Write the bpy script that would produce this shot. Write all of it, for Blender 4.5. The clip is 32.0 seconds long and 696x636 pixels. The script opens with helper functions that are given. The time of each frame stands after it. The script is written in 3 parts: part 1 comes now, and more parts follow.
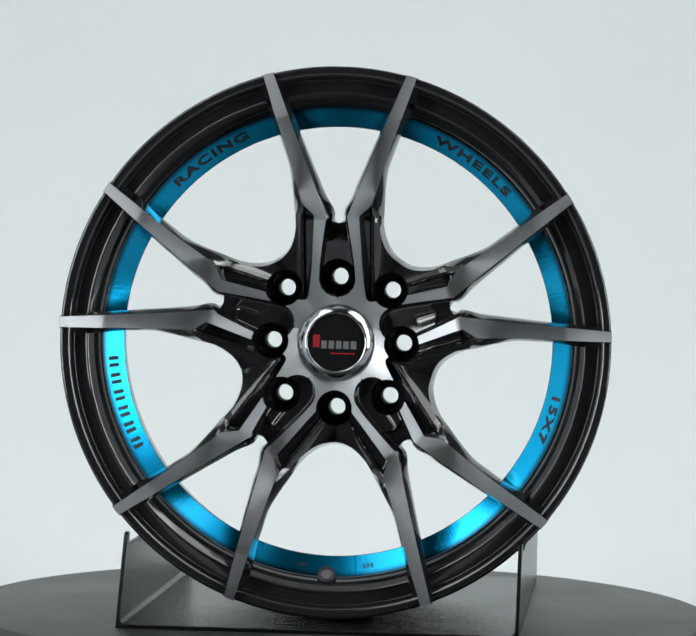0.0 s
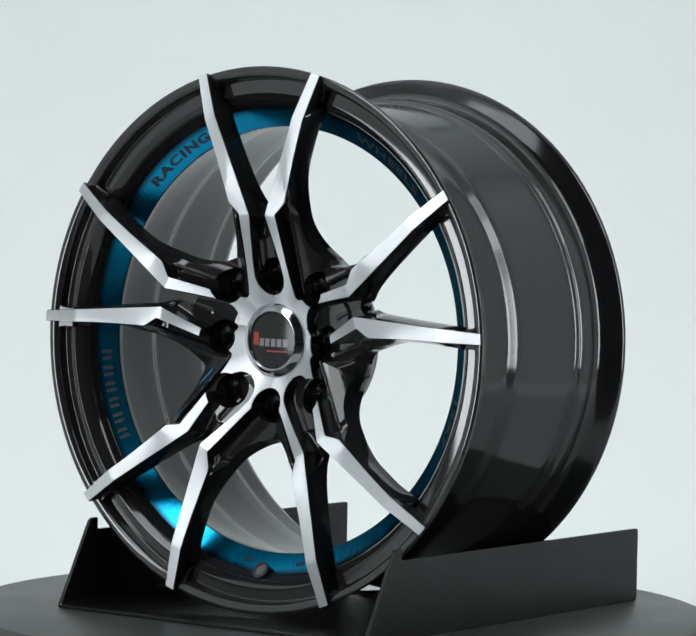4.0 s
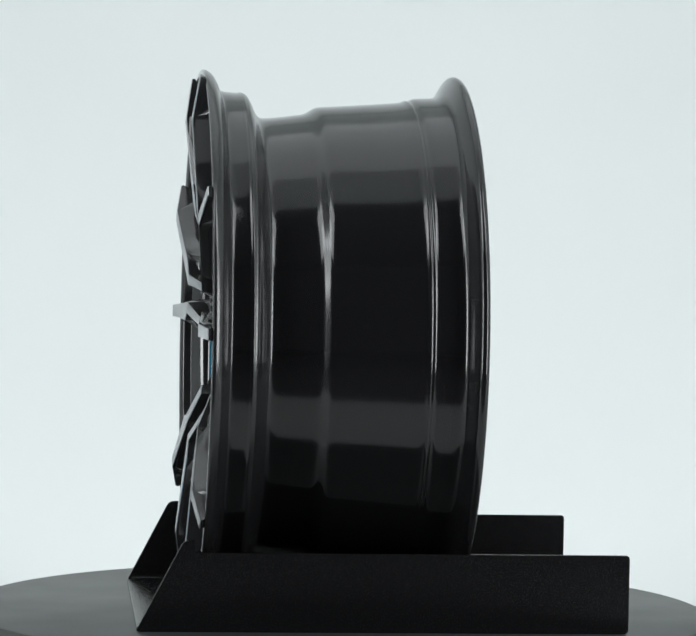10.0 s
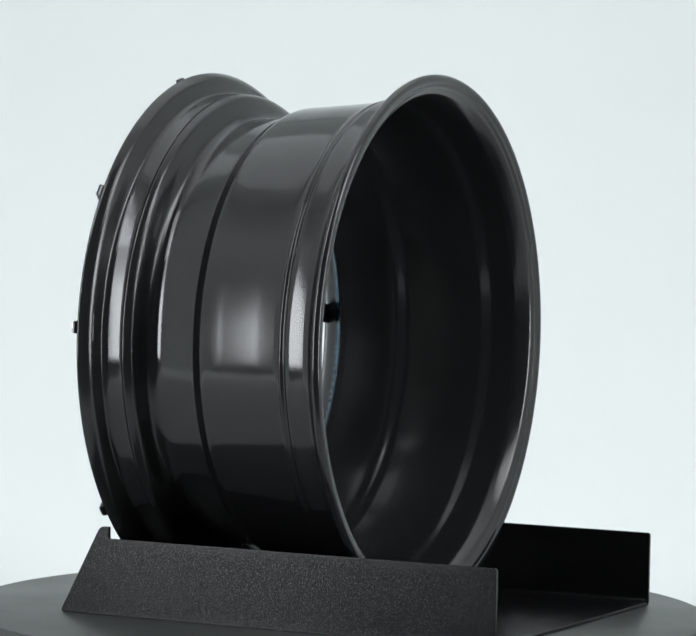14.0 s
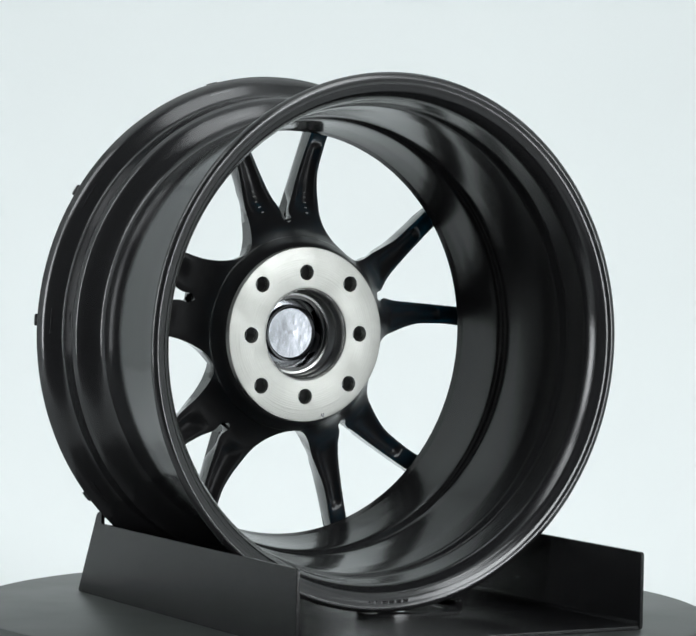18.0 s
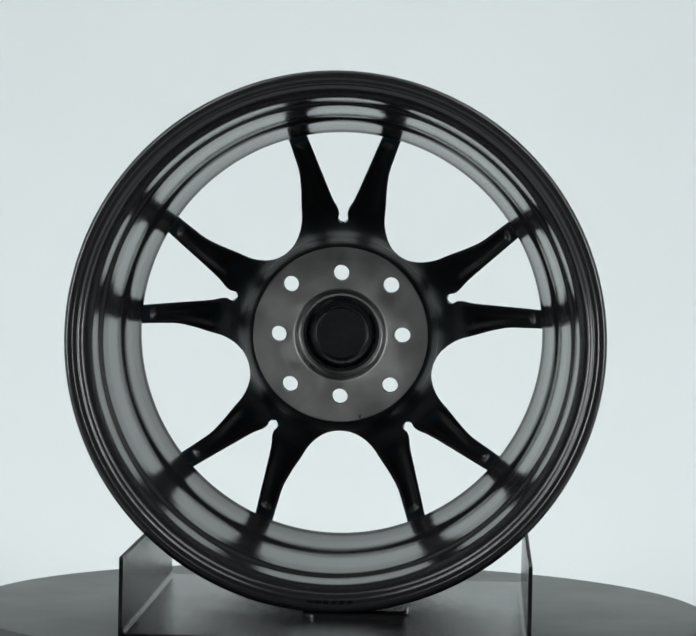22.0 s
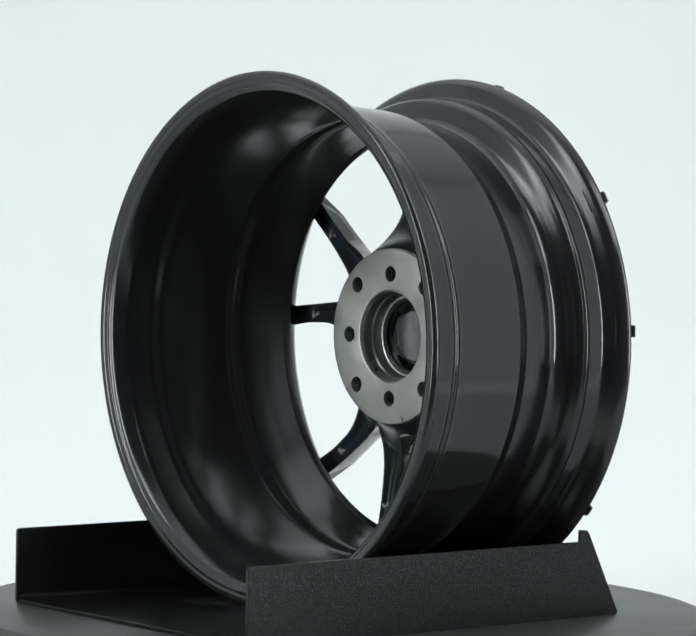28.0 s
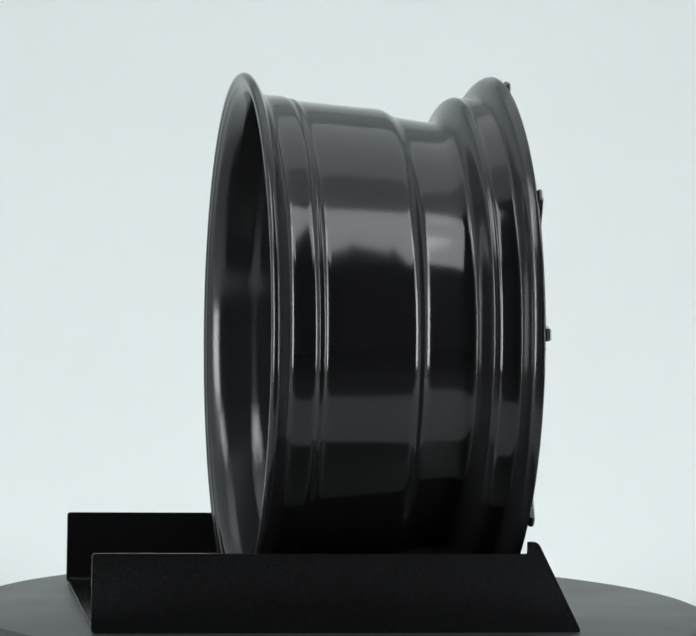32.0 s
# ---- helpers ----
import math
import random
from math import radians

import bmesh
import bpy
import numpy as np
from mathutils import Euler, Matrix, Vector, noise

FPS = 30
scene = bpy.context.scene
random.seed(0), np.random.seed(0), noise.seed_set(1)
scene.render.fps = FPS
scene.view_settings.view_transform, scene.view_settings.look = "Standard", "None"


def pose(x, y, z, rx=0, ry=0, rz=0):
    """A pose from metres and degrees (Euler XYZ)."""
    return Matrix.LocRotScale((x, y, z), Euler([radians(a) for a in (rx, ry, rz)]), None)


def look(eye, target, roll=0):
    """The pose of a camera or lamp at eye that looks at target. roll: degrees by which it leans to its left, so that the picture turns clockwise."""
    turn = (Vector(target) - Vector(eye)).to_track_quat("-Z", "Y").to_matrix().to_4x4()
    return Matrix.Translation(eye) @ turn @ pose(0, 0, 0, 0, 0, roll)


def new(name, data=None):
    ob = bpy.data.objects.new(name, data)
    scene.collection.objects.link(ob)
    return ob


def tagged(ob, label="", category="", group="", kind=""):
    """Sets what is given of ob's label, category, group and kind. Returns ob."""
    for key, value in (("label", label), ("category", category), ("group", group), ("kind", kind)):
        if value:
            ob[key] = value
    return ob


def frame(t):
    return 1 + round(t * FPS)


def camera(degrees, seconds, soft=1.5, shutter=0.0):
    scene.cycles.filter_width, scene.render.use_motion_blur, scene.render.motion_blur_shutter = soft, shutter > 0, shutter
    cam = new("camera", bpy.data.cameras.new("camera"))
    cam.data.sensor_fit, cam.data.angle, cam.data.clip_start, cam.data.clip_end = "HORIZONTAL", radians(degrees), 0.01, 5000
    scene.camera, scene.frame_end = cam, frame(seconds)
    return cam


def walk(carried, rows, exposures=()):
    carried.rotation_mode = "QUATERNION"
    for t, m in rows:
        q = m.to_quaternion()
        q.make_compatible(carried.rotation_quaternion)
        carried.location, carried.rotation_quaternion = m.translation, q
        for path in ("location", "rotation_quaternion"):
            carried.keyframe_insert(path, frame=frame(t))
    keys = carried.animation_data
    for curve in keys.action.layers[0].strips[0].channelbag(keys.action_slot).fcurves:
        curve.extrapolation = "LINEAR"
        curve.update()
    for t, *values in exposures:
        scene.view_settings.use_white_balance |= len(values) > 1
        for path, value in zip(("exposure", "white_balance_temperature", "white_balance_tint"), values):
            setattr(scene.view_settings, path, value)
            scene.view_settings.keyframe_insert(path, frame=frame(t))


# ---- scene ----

# ---------------------------------------------------------------- camera
cam = camera(12.958, 32.0, soft=1.8)
CAM_POSE = Matrix.Translation((0, -2.4180, 0.31675)) @ pose(0, 0, 0, 0, 0, -0.0983) @ pose(0, 0, 0, 90 - 2.081, 0, 0) @ pose(0, 0, 0, 0, 0, 1.0712)
walk(cam, [(0.0, CAM_POSE), (32.0, CAM_POSE)],
     exposures=[(0.0, -0.07), (3.0, -0.07), (6.0, 0.12), (9.0, 0.10), (12.0, -0.07), (13.0, 0.02), (14.0, 0.12), (16.5, 0.16), (18.0, 0.14), (19.0, 0.06), (22.0, -0.05), (25.0, 0.05), (28.0, 0.18), (31.0, 0.10), (32.0, 0.02)])

# angle of the turntable, degrees, second by second
TURN = [-4.78, -12.66, -20.53, -28.46, -36.46, -44.55, -52.48, -60.31, -68.09, -75.84, -83.72, -91.79, -99.97, -108.14, -116.39,
        -124.7, -133.09, -141.37, -149.52, -157.54, -165.52, -173.56, -181.71, -189.82, -197.79, -205.74, -213.78, -221.94,
        -229.81, -237.5, -245.06, -252.67, -260.5]

# ---------------------------------------------------------------- light
world = bpy.data.worlds.new("studio")
scene.world = world
world.use_nodes = True
world.node_tree.nodes["Background"].inputs[0].default_value = (0.5, 0.52, 0.55, 1)
world.node_tree.nodes["Background"].inputs[1].default_value = 0.02


def area(name, eye, target, width, height, radiance, color=(1, 1, 1)):
    lamp = bpy.data.lights.new(name, "AREA")
    lamp.shape, lamp.size, lamp.size_y = "RECTANGLE", width, height
    lamp.energy = radiance * math.pi * width * height
    lamp.color = color
    ob = new(name, lamp)
    ob.matrix_world = look(eye, target)
    return ob


def graded(lamp, stops):
    """Lets a tall softbox fade along its height: (share of the height, strength) pairs."""
    lamp.use_nodes = True
    nt = lamp.node_tree
    geo = nt.nodes.new("ShaderNodeNewGeometry")
    sep = nt.nodes.new("ShaderNodeSeparateXYZ")
    nt.links.new(geo.outputs["Parametric"], sep.inputs[0])
    ramp = nt.nodes.new("ShaderNodeFloatCurve")
    curve = ramp.mapping.curves[0]
    curve.points[0].location, curve.points[-1].location = stops[0], stops[-1]
    for at in stops[1:-1]:
        curve.points.new(*at)
    ramp.mapping.update()
    nt.links.new(sep.outputs["Y"], ramp.inputs["Value"])
    nt.links.new(ramp.outputs[0], nt.nodes["Emission"].inputs["Strength"])


COOL = (0.955, 1.0, 1.025)
SIDE_FADE = ((0.0, 1.0), (0.36, 1.0), (0.55, 0.5), (1.0, 0.30))
# overhead lamp is an added, unseen fill that lifts the backdrop
area("overhead_fill", (0, 0.45, 1.56), (0, 0.45, 0), 1.8, 1.1, 0.62, COOL)
for name, side in (("left", -1), ("right", 1)):
    area("corner_softbox_" + name, (side * 0.78, -0.76, 1.42), (side * 0.15, -0.20, 0.30), 0.62, 0.74, 4.3, COOL)
    graded(area("softbox_" + name, (side * 1.0, -0.77, 0.79), (0, -0.05, 0.73), 0.25, 1.58, 12.4, COOL).data, SIDE_FADE)

# ---------------------------------------------------------------- materials
def material(name, color, rough=0.5, metal=0.0, grain=0.0, grain_size=300.0, bump=0.0, stain=0.0, stain_size=12.0, coat=0.0,
             stretch=(1, 1, 1), rough_var=0.08):
    m = bpy.data.materials.new(name)
    m.use_nodes = True
    nt = m.node_tree
    b = nt.nodes["Principled BSDF"]
    b.inputs["Base Color"].default_value = (*color, 1)
    b.inputs["Roughness"].default_value = rough
    b.inputs["Metallic"].default_value = metal
    b.inputs["Coat Weight"].default_value = coat
    b.inputs["Coat Roughness"].default_value = 0.06
    co = nt.nodes.new("ShaderNodeTexCoord")
    mp = nt.nodes.new("ShaderNodeMapping")
    mp.inputs["Scale"].default_value = stretch
    nt.links.new(co.outputs["Object"], mp.inputs["Vector"])
    fine = nt.nodes.new("ShaderNodeTexNoise")
    fine.inputs["Scale"].default_value = grain_size
    fine.inputs["Detail"].default_value = 3
    nt.links.new(mp.outputs["Vector"], fine.inputs["Vector"])
    wide = nt.nodes.new("ShaderNodeTexNoise")
    wide.inputs["Scale"].default_value = stain_size
    wide.inputs["Detail"].default_value = 4
    nt.links.new(co.outputs["Object"], wide.inputs["Vector"])
    if grain or stain:
        add = nt.nodes.new("ShaderNodeMath")
        add.operation = "MULTIPLY_ADD"
        nt.links.new(fine.outputs["Fac"], add.inputs[0])
        add.inputs[1].default_value = 2 * grain
        sub = nt.nodes.new("ShaderNodeMath")
        sub.operation = "MULTIPLY_ADD"
        nt.links.new(wide.outputs["Fac"], sub.inputs[0])
        sub.inputs[1].default_value = 2 * stain
        sub.inputs[2].default_value = 1 - grain - stain
        nt.links.new(sub.outputs[0], add.inputs[2])
        mul = nt.nodes.new("ShaderNodeVectorMath")
        mul.operation = "SCALE"
        mul.inputs[0].default_value = color
        nt.links.new(add.outputs[0], mul.inputs["Scale"])
        nt.links.new(mul.outputs[0], b.inputs["Base Color"])
    if rough_var:
        ro = nt.nodes.new("ShaderNodeMapRange")
        ro.inputs["From Min"].default_value, ro.inputs["From Max"].default_value = 0.3, 0.7
        ro.inputs["To Min"].default_value, ro.inputs["To Max"].default_value = rough * (1 - rough_var), rough * (1 + rough_var)
        nt.links.new(wide.outputs["Fac"], ro.inputs["Value"])
        nt.links.new(ro.outputs[0], b.inputs["Roughness"])
    if bump:
        bp = nt.nodes.new("ShaderNodeBump")
        bp.inputs["Strength"].default_value = bump
        bp.inputs["Distance"].default_value = 0.0004
        nt.links.new(fine.outputs["Fac"], bp.inputs["Height"])
        nt.links.new(bp.outputs[0], b.inputs["Normal"])
    return m


def turned(name, color, rough, ring=2600.0, depth=0.35, stain=0.06, stain_size=25):
    """Lathe-turned metal: fine rings round the wheel's axis (local y)."""
    m = material(name, color, rough, 1.0, grain=0.05, grain_size=900, stain=stain, stain_size=stain_size, rough_var=0.18)
    nt = m.node_tree
    b = nt.nodes["Principled BSDF"]
    co = nt.nodes.new("ShaderNodeTexCoord")
    mp = nt.nodes.new("ShaderNodeMapping")
    mp.inputs["Scale"].default_value = (1, 0, 1)
    nt.links.new(co.outputs["Object"], mp.inputs["Vector"])
    ln = nt.nodes.new("ShaderNodeVectorMath")
    ln.operation = "LENGTH"
    nt.links.new(mp.outputs["Vector"], ln.inputs[0])
    no = nt.nodes.new("ShaderNodeTexNoise")
    no.noise_dimensions = "1D"
    no.inputs["Scale"].default_value = ring
    no.inputs["Detail"].default_value = 2
    nt.links.new(ln.outputs["Value"], no.inputs["W"])
    bp = nt.nodes.new("ShaderNodeBump")
    bp.inputs["Strength"].default_value = depth
    bp.inputs["Distance"].default_value = 0.0002
    nt.links.new(no.outputs["Fac"], bp.inputs["Height"])
    nt.links.new(bp.outputs[0], b.inputs["Normal"])
    return m


BLACK = material("gloss_black_paint", (0.0115, 0.0113, 0.0118), 0.085, coat=0.2, grain=0.1)
BARREL = material("satin_black_paint", (0.0056, 0.0056, 0.0060), 0.115, grain=0.1)
SATIN = material("satin_black_back", (0.0110, 0.0110, 0.0115), 0.18, grain=0.12)
SPOKE_BACK = material("satin_black_spoke_back", (0.0105, 0.0103, 0.0108), 0.32, grain=0.12)
HOLE = material("dull_black_bore", (0.060, 0.060, 0.056), 0.7)
MACHINED = turned("machined_aluminium", (0.44, 0.45, 0.46), 0.38, 1500.0, 0.20, 0.025, 30)
PAD = turned("turned_hub_aluminium", (0.345, 0.345, 0.325), 0.47, 700, 0.6, 0.30, 55)

BORE = turned("turned_bore_aluminium", (0.36, 0.36, 0.35), 0.30, 900, 0.5, 0.15, 55)


def spun(m, amount):
    """Stretches the gloss across the turning marks."""
    nt = m.node_tree
    tan = nt.nodes.new("ShaderNodeTangent")
    tan.direction_type, tan.axis = "RADIAL", "Y"
    b = nt.nodes["Principled BSDF"]
    b.inputs["Anisotropic"].default_value = amount
    b.inputs["Anisotropic Rotation"].default_value = 0.25
    nt.links.new(tan.outputs[0], b.inputs["Tangent"])


spun(MACHINED, 0.8)
spun(PAD, 0.25)
BLUE = material("blue_lacquer", (0.003, 0.245, 0.445), 0.20, 0.97, coat=0.08)


def ribbed(m, count):
    """Fine tool marks that run across the ring."""
    nt = m.node_tree
    co = nt.nodes.new("ShaderNodeTexCoord")
    sep = nt.nodes.new("ShaderNodeSeparateXYZ")
    nt.links.new(co.outputs["Object"], sep.inputs[0])
    at = nt.nodes.new("ShaderNodeMath")
    at.operation = "ARCTAN2"
    nt.links.new(sep.outputs["X"], at.inputs[0])
    nt.links.new(sep.outputs["Z"], at.inputs[1])
    no = nt.nodes.new("ShaderNodeTexNoise")
    no.noise_dimensions = "1D"
    no.inputs["Scale"].default_value = count
    no.inputs["Detail"].default_value = 1
    nt.links.new(at.outputs[0], no.inputs["W"])
    bp = nt.nodes.new("ShaderNodeBump")
    bp.inputs["Strength"].default_value = 0.07
    bp.inputs["Distance"].default_value = 0.0006
    nt.links.new(no.outputs["Fac"], bp.inputs["Height"])
    nt.links.new(bp.outputs[0], nt.nodes["Principled BSDF"].inputs["Normal"])


ribbed(BLUE, 60)


def oversprayed(m, color, start, end):
    """The lacquer thins out into the black paint towards the ring's outer edge."""
    nt = m.node_tree
    co = nt.nodes.new("ShaderNodeTexCoord")
    mp = nt.nodes.new("ShaderNodeMapping")
    mp.inputs["Scale"].default_value = (1, 0, 1)
    nt.links.new(co.outputs["Object"], mp.inputs["Vector"])
    ln = nt.nodes.new("ShaderNodeVectorMath")
    ln.operation = "LENGTH"
    nt.links.new(mp.outputs["Vector"], ln.inputs[0])
    mr = nt.nodes.new("ShaderNodeMapRange")
    mr.interpolation_type = "SMOOTHSTEP"
    mr.inputs["From Min"].default_value, mr.inputs["From Max"].default_value = start, end
    nt.links.new(ln.outputs["Value"], mr.inputs["Value"])
    mix = nt.nodes.new("ShaderNodeMix")
    mix.data_type = "RGBA"
    mix.inputs["A"].default_value, mix.inputs["B"].default_value = (*color, 1), (0.004, 0.012, 0.022, 1)
    nt.links.new(mr.outputs[0], mix.inputs["Factor"])
    nt.links.new(mix.outputs["Result"], nt.nodes["Principled BSDF"].inputs["Base Color"])


oversprayed(BLUE, (0.003, 0.245, 0.445), 0.1738, 0.1796)
INK = material("black_print", (0.006, 0.008, 0.014), 0.55)
CHROME = material("chrome", (0.30, 0.31, 0.32), 0.10, 1.0)
# dull metal: stamp marks, painted dimple glints and the valve hole's painted light
CHROME_DARK = material("glint_and_mark_metal", (0.16, 0.16, 0.17), 0.25, 0.6)
CAPFACE = material("cap_black", (0.008, 0.008, 0.008), 0.16)
CAPFACE.node_tree.nodes["Principled BSDF"].inputs["Specular IOR Level"].default_value = 0.25
RED = material("red_print", (0.26, 0.012, 0.016), 0.3)
WHITE = material("white_print", (0.13, 0.13, 0.135), 0.3)
CRINKLE = material("crinkled_chrome", (0.185, 0.192, 0.205), 0.24, 1.0, grain_size=190, bump=0.5)
TABLE_TOP = material("pale_grey_table", (0.47, 0.48, 0.48), 0.7, stain=0.05, stain_size=5)
STEEL = material("black_powder_coat", (0.0045, 0.0045, 0.0048), 0.22, grain=0.2, grain_size=1100, bump=0.4, stain=0.05)


def speckle(m, size, low, high):
    """Coarse grains of the powder coat that glint more than the rest."""
    nt = m.node_tree
    co = nt.nodes.new("ShaderNodeTexCoord")
    no = nt.nodes.new("ShaderNodeTexNoise")
    no.inputs["Scale"].default_value = size
    no.inputs["Detail"].default_value = 1
    nt.links.new(co.outputs["Object"], no.inputs["Vector"])
    mr = nt.nodes.new("ShaderNodeMapRange")
    mr.inputs["From Min"].default_value, mr.inputs["From Max"].default_value = 0.54, 0.68
    mr.inputs["To Min"].default_value, mr.inputs["To Max"].default_value = low, high
    nt.links.new(no.outputs["Fac"], mr.inputs["Value"])
    nt.links.new(mr.outputs[0], nt.nodes["Principled BSDF"].inputs["Specular IOR Level"])


speckle(STEEL, 900, 0.20, 0.60)
PLATTER = material("platter_grey", (0.022, 0.025, 0.023), 0.42, grain=0.12, grain_size=700, bump=0.1, stain=0.06)
RUBBER = material("platter_edge", (0.012, 0.012, 0.013), 0.5)
FLOOR = material("dark_studio_floor", (0.045, 0.045, 0.047), 0.8, stain=0.1, stain_size=2)
PAPER = material("white_backdrop", (0.80, 0.82, 0.815), 0.9, stain=0.02, stain_size=2)
DARK = material("dark_studio_wall", (0.26, 0.26, 0.27), 0.9, stain=0.1, stain_size=2)


# ---------------------------------------------------------------- mesh helpers
def finish(name, bm, mat, sharp=30):
    bmesh.ops.recalc_face_normals(bm, faces=bm.faces)
    me = bpy.data.meshes.new(name)
    bm.to_mesh(me)
    bm.free()
    me.shade_smooth()
    me.set_sharp_from_angle(angle=radians(sharp))
    me.materials.append(mat)
    return me


def part(name, bm, mat, parent, label="", sharp=30):
    ob = new(name, finish(name, bm, mat, sharp))
    ob.parent = parent
    if label:
        tagged(ob, label)
    return ob


def thing(name, label, category, kind=""):
    return tagged(new(name), label, category, "", kind)


def lathe(profile, segs=160, closed=True, bm=None):
    """Turns (y, r) points about the y axis."""
    bm = bm or bmesh.new()
    rings = []
    for y, r in profile:
        rings.append([bm.verts.new((r * math.cos(2 * math.pi * k / segs), y, r * math.sin(2 * math.pi * k / segs))) for k in range(segs)])
    n = len(rings)
    for i in range(n if closed else n - 1):
        a, b = rings[i], rings[(i + 1) % n]
        for k in range(segs):
            bm.faces.new((a[k], a[(k + 1) % segs], b[(k + 1) % segs], b[k]))
    return bm


def smooth_profile(pts, radius=0.0012, steps=3):
    """Rounds the corners of a closed profile; a third number is the corner's own size."""
    out = []
    n = len(pts)
    for i in range(n):
        p, q, s = (Vector(pts[(i + k) % n][:2]) for k in (-1, 0, 1))
        a, b = p - q, s - q
        size = (*pts[i], radius)[2]
        ra, rb = min(size, a.length * 0.48), min(size, b.length * 0.48)
        a, b = q + a.normalized() * ra, q + b.normalized() * rb
        for k in range(steps + 1):
            t = k / steps
            out.append(tuple(a * (1 - t) ** 2 + q * 2 * t * (1 - t) + b * t * t))
    return out


def cylinder(bm, center, radius, y0, y1, segs=32, radius1=None):
    radius1 = radius if radius1 is None else radius1
    x, z = center
    rings = [[bm.verts.new((x + r * math.cos(2 * math.pi * k / segs), y, z + r * math.sin(2 * math.pi * k / segs))) for k in range(segs)]
             for y, r in ((y0, radius), (y1, radius1))]
    for k in range(segs):
        bm.faces.new((rings[0][k], rings[0][(k + 1) % segs], rings[1][(k + 1) % segs], rings[1][k]))
    bm.faces.new(rings[0])
    bm.faces.new(rings[1][::-1])
    return bm


def stepped(bm, center, profile, segs=32):
    """A closed turned solid of (y, radius) steps round a line along y."""
    x, z = center
    rings = [[bm.verts.new((x + r * math.cos(2 * math.pi * k / segs), y, z + r * math.sin(2 * math.pi * k / segs))) for k in range(segs)] for y, r in profile]
    for a, b in zip(rings, rings[1:]):
        for k in range(segs):
            bm.faces.new((a[k], a[(k + 1) % segs], b[(k + 1) % segs], b[k]))
    bm.faces.new(rings[0])
    bm.faces.new(rings[-1][::-1])
    return bm


def carve(me, cutter_bm):
    """Cuts the solids in cutter_bm out of the mesh and returns the new mesh."""
    bmesh.ops.recalc_face_normals(cutter_bm, faces=cutter_bm.faces)
    cm = bpy.data.meshes.new("cutter")
    cutter_bm.to_mesh(cm)
    cutter_bm.free()
    a, c = new("carved", me), new("cutter", cm)
    mod = a.modifiers.new("cut", "BOOLEAN")
    mod.operation, mod.object, mod.solver = "DIFFERENCE", c, "EXACT"
    done = bpy.data.meshes.new_from_object(a.evaluated_get(bpy.context.evaluated_depsgraph_get()))
    bpy.data.objects.remove(a)
    bpy.data.objects.remove(c)
    bpy.data.meshes.remove(cm)
    return done


def back_coat(me, inside=False):
    """Satin paint on the faces that look to the wheel's back (or to its axis)."""
    me.materials.append(SATIN if inside else SPOKE_BACK)
    for p in me.polygons:
        c, n = p.center, p.normal
        if n.y > 0.3 or (inside and c.y > 0.037 and c.x * n.x + c.z * n.z < 0):
            p.material_index = 1


def dull_bores(me):
    """Dull paint inside the lug holes."""
    me.materials.append(HOLE)
    for p in me.polygons:
        if abs(p.normal.y) < 0.3 and any(math.hypot(p.center.x - x, p.center.z - z) < 0.0068 for x, z in LUGS):
            p.material_index = len(me.materials) - 1


def interp(x, xs, ys):
    return float(np.interp(x, xs, ys))


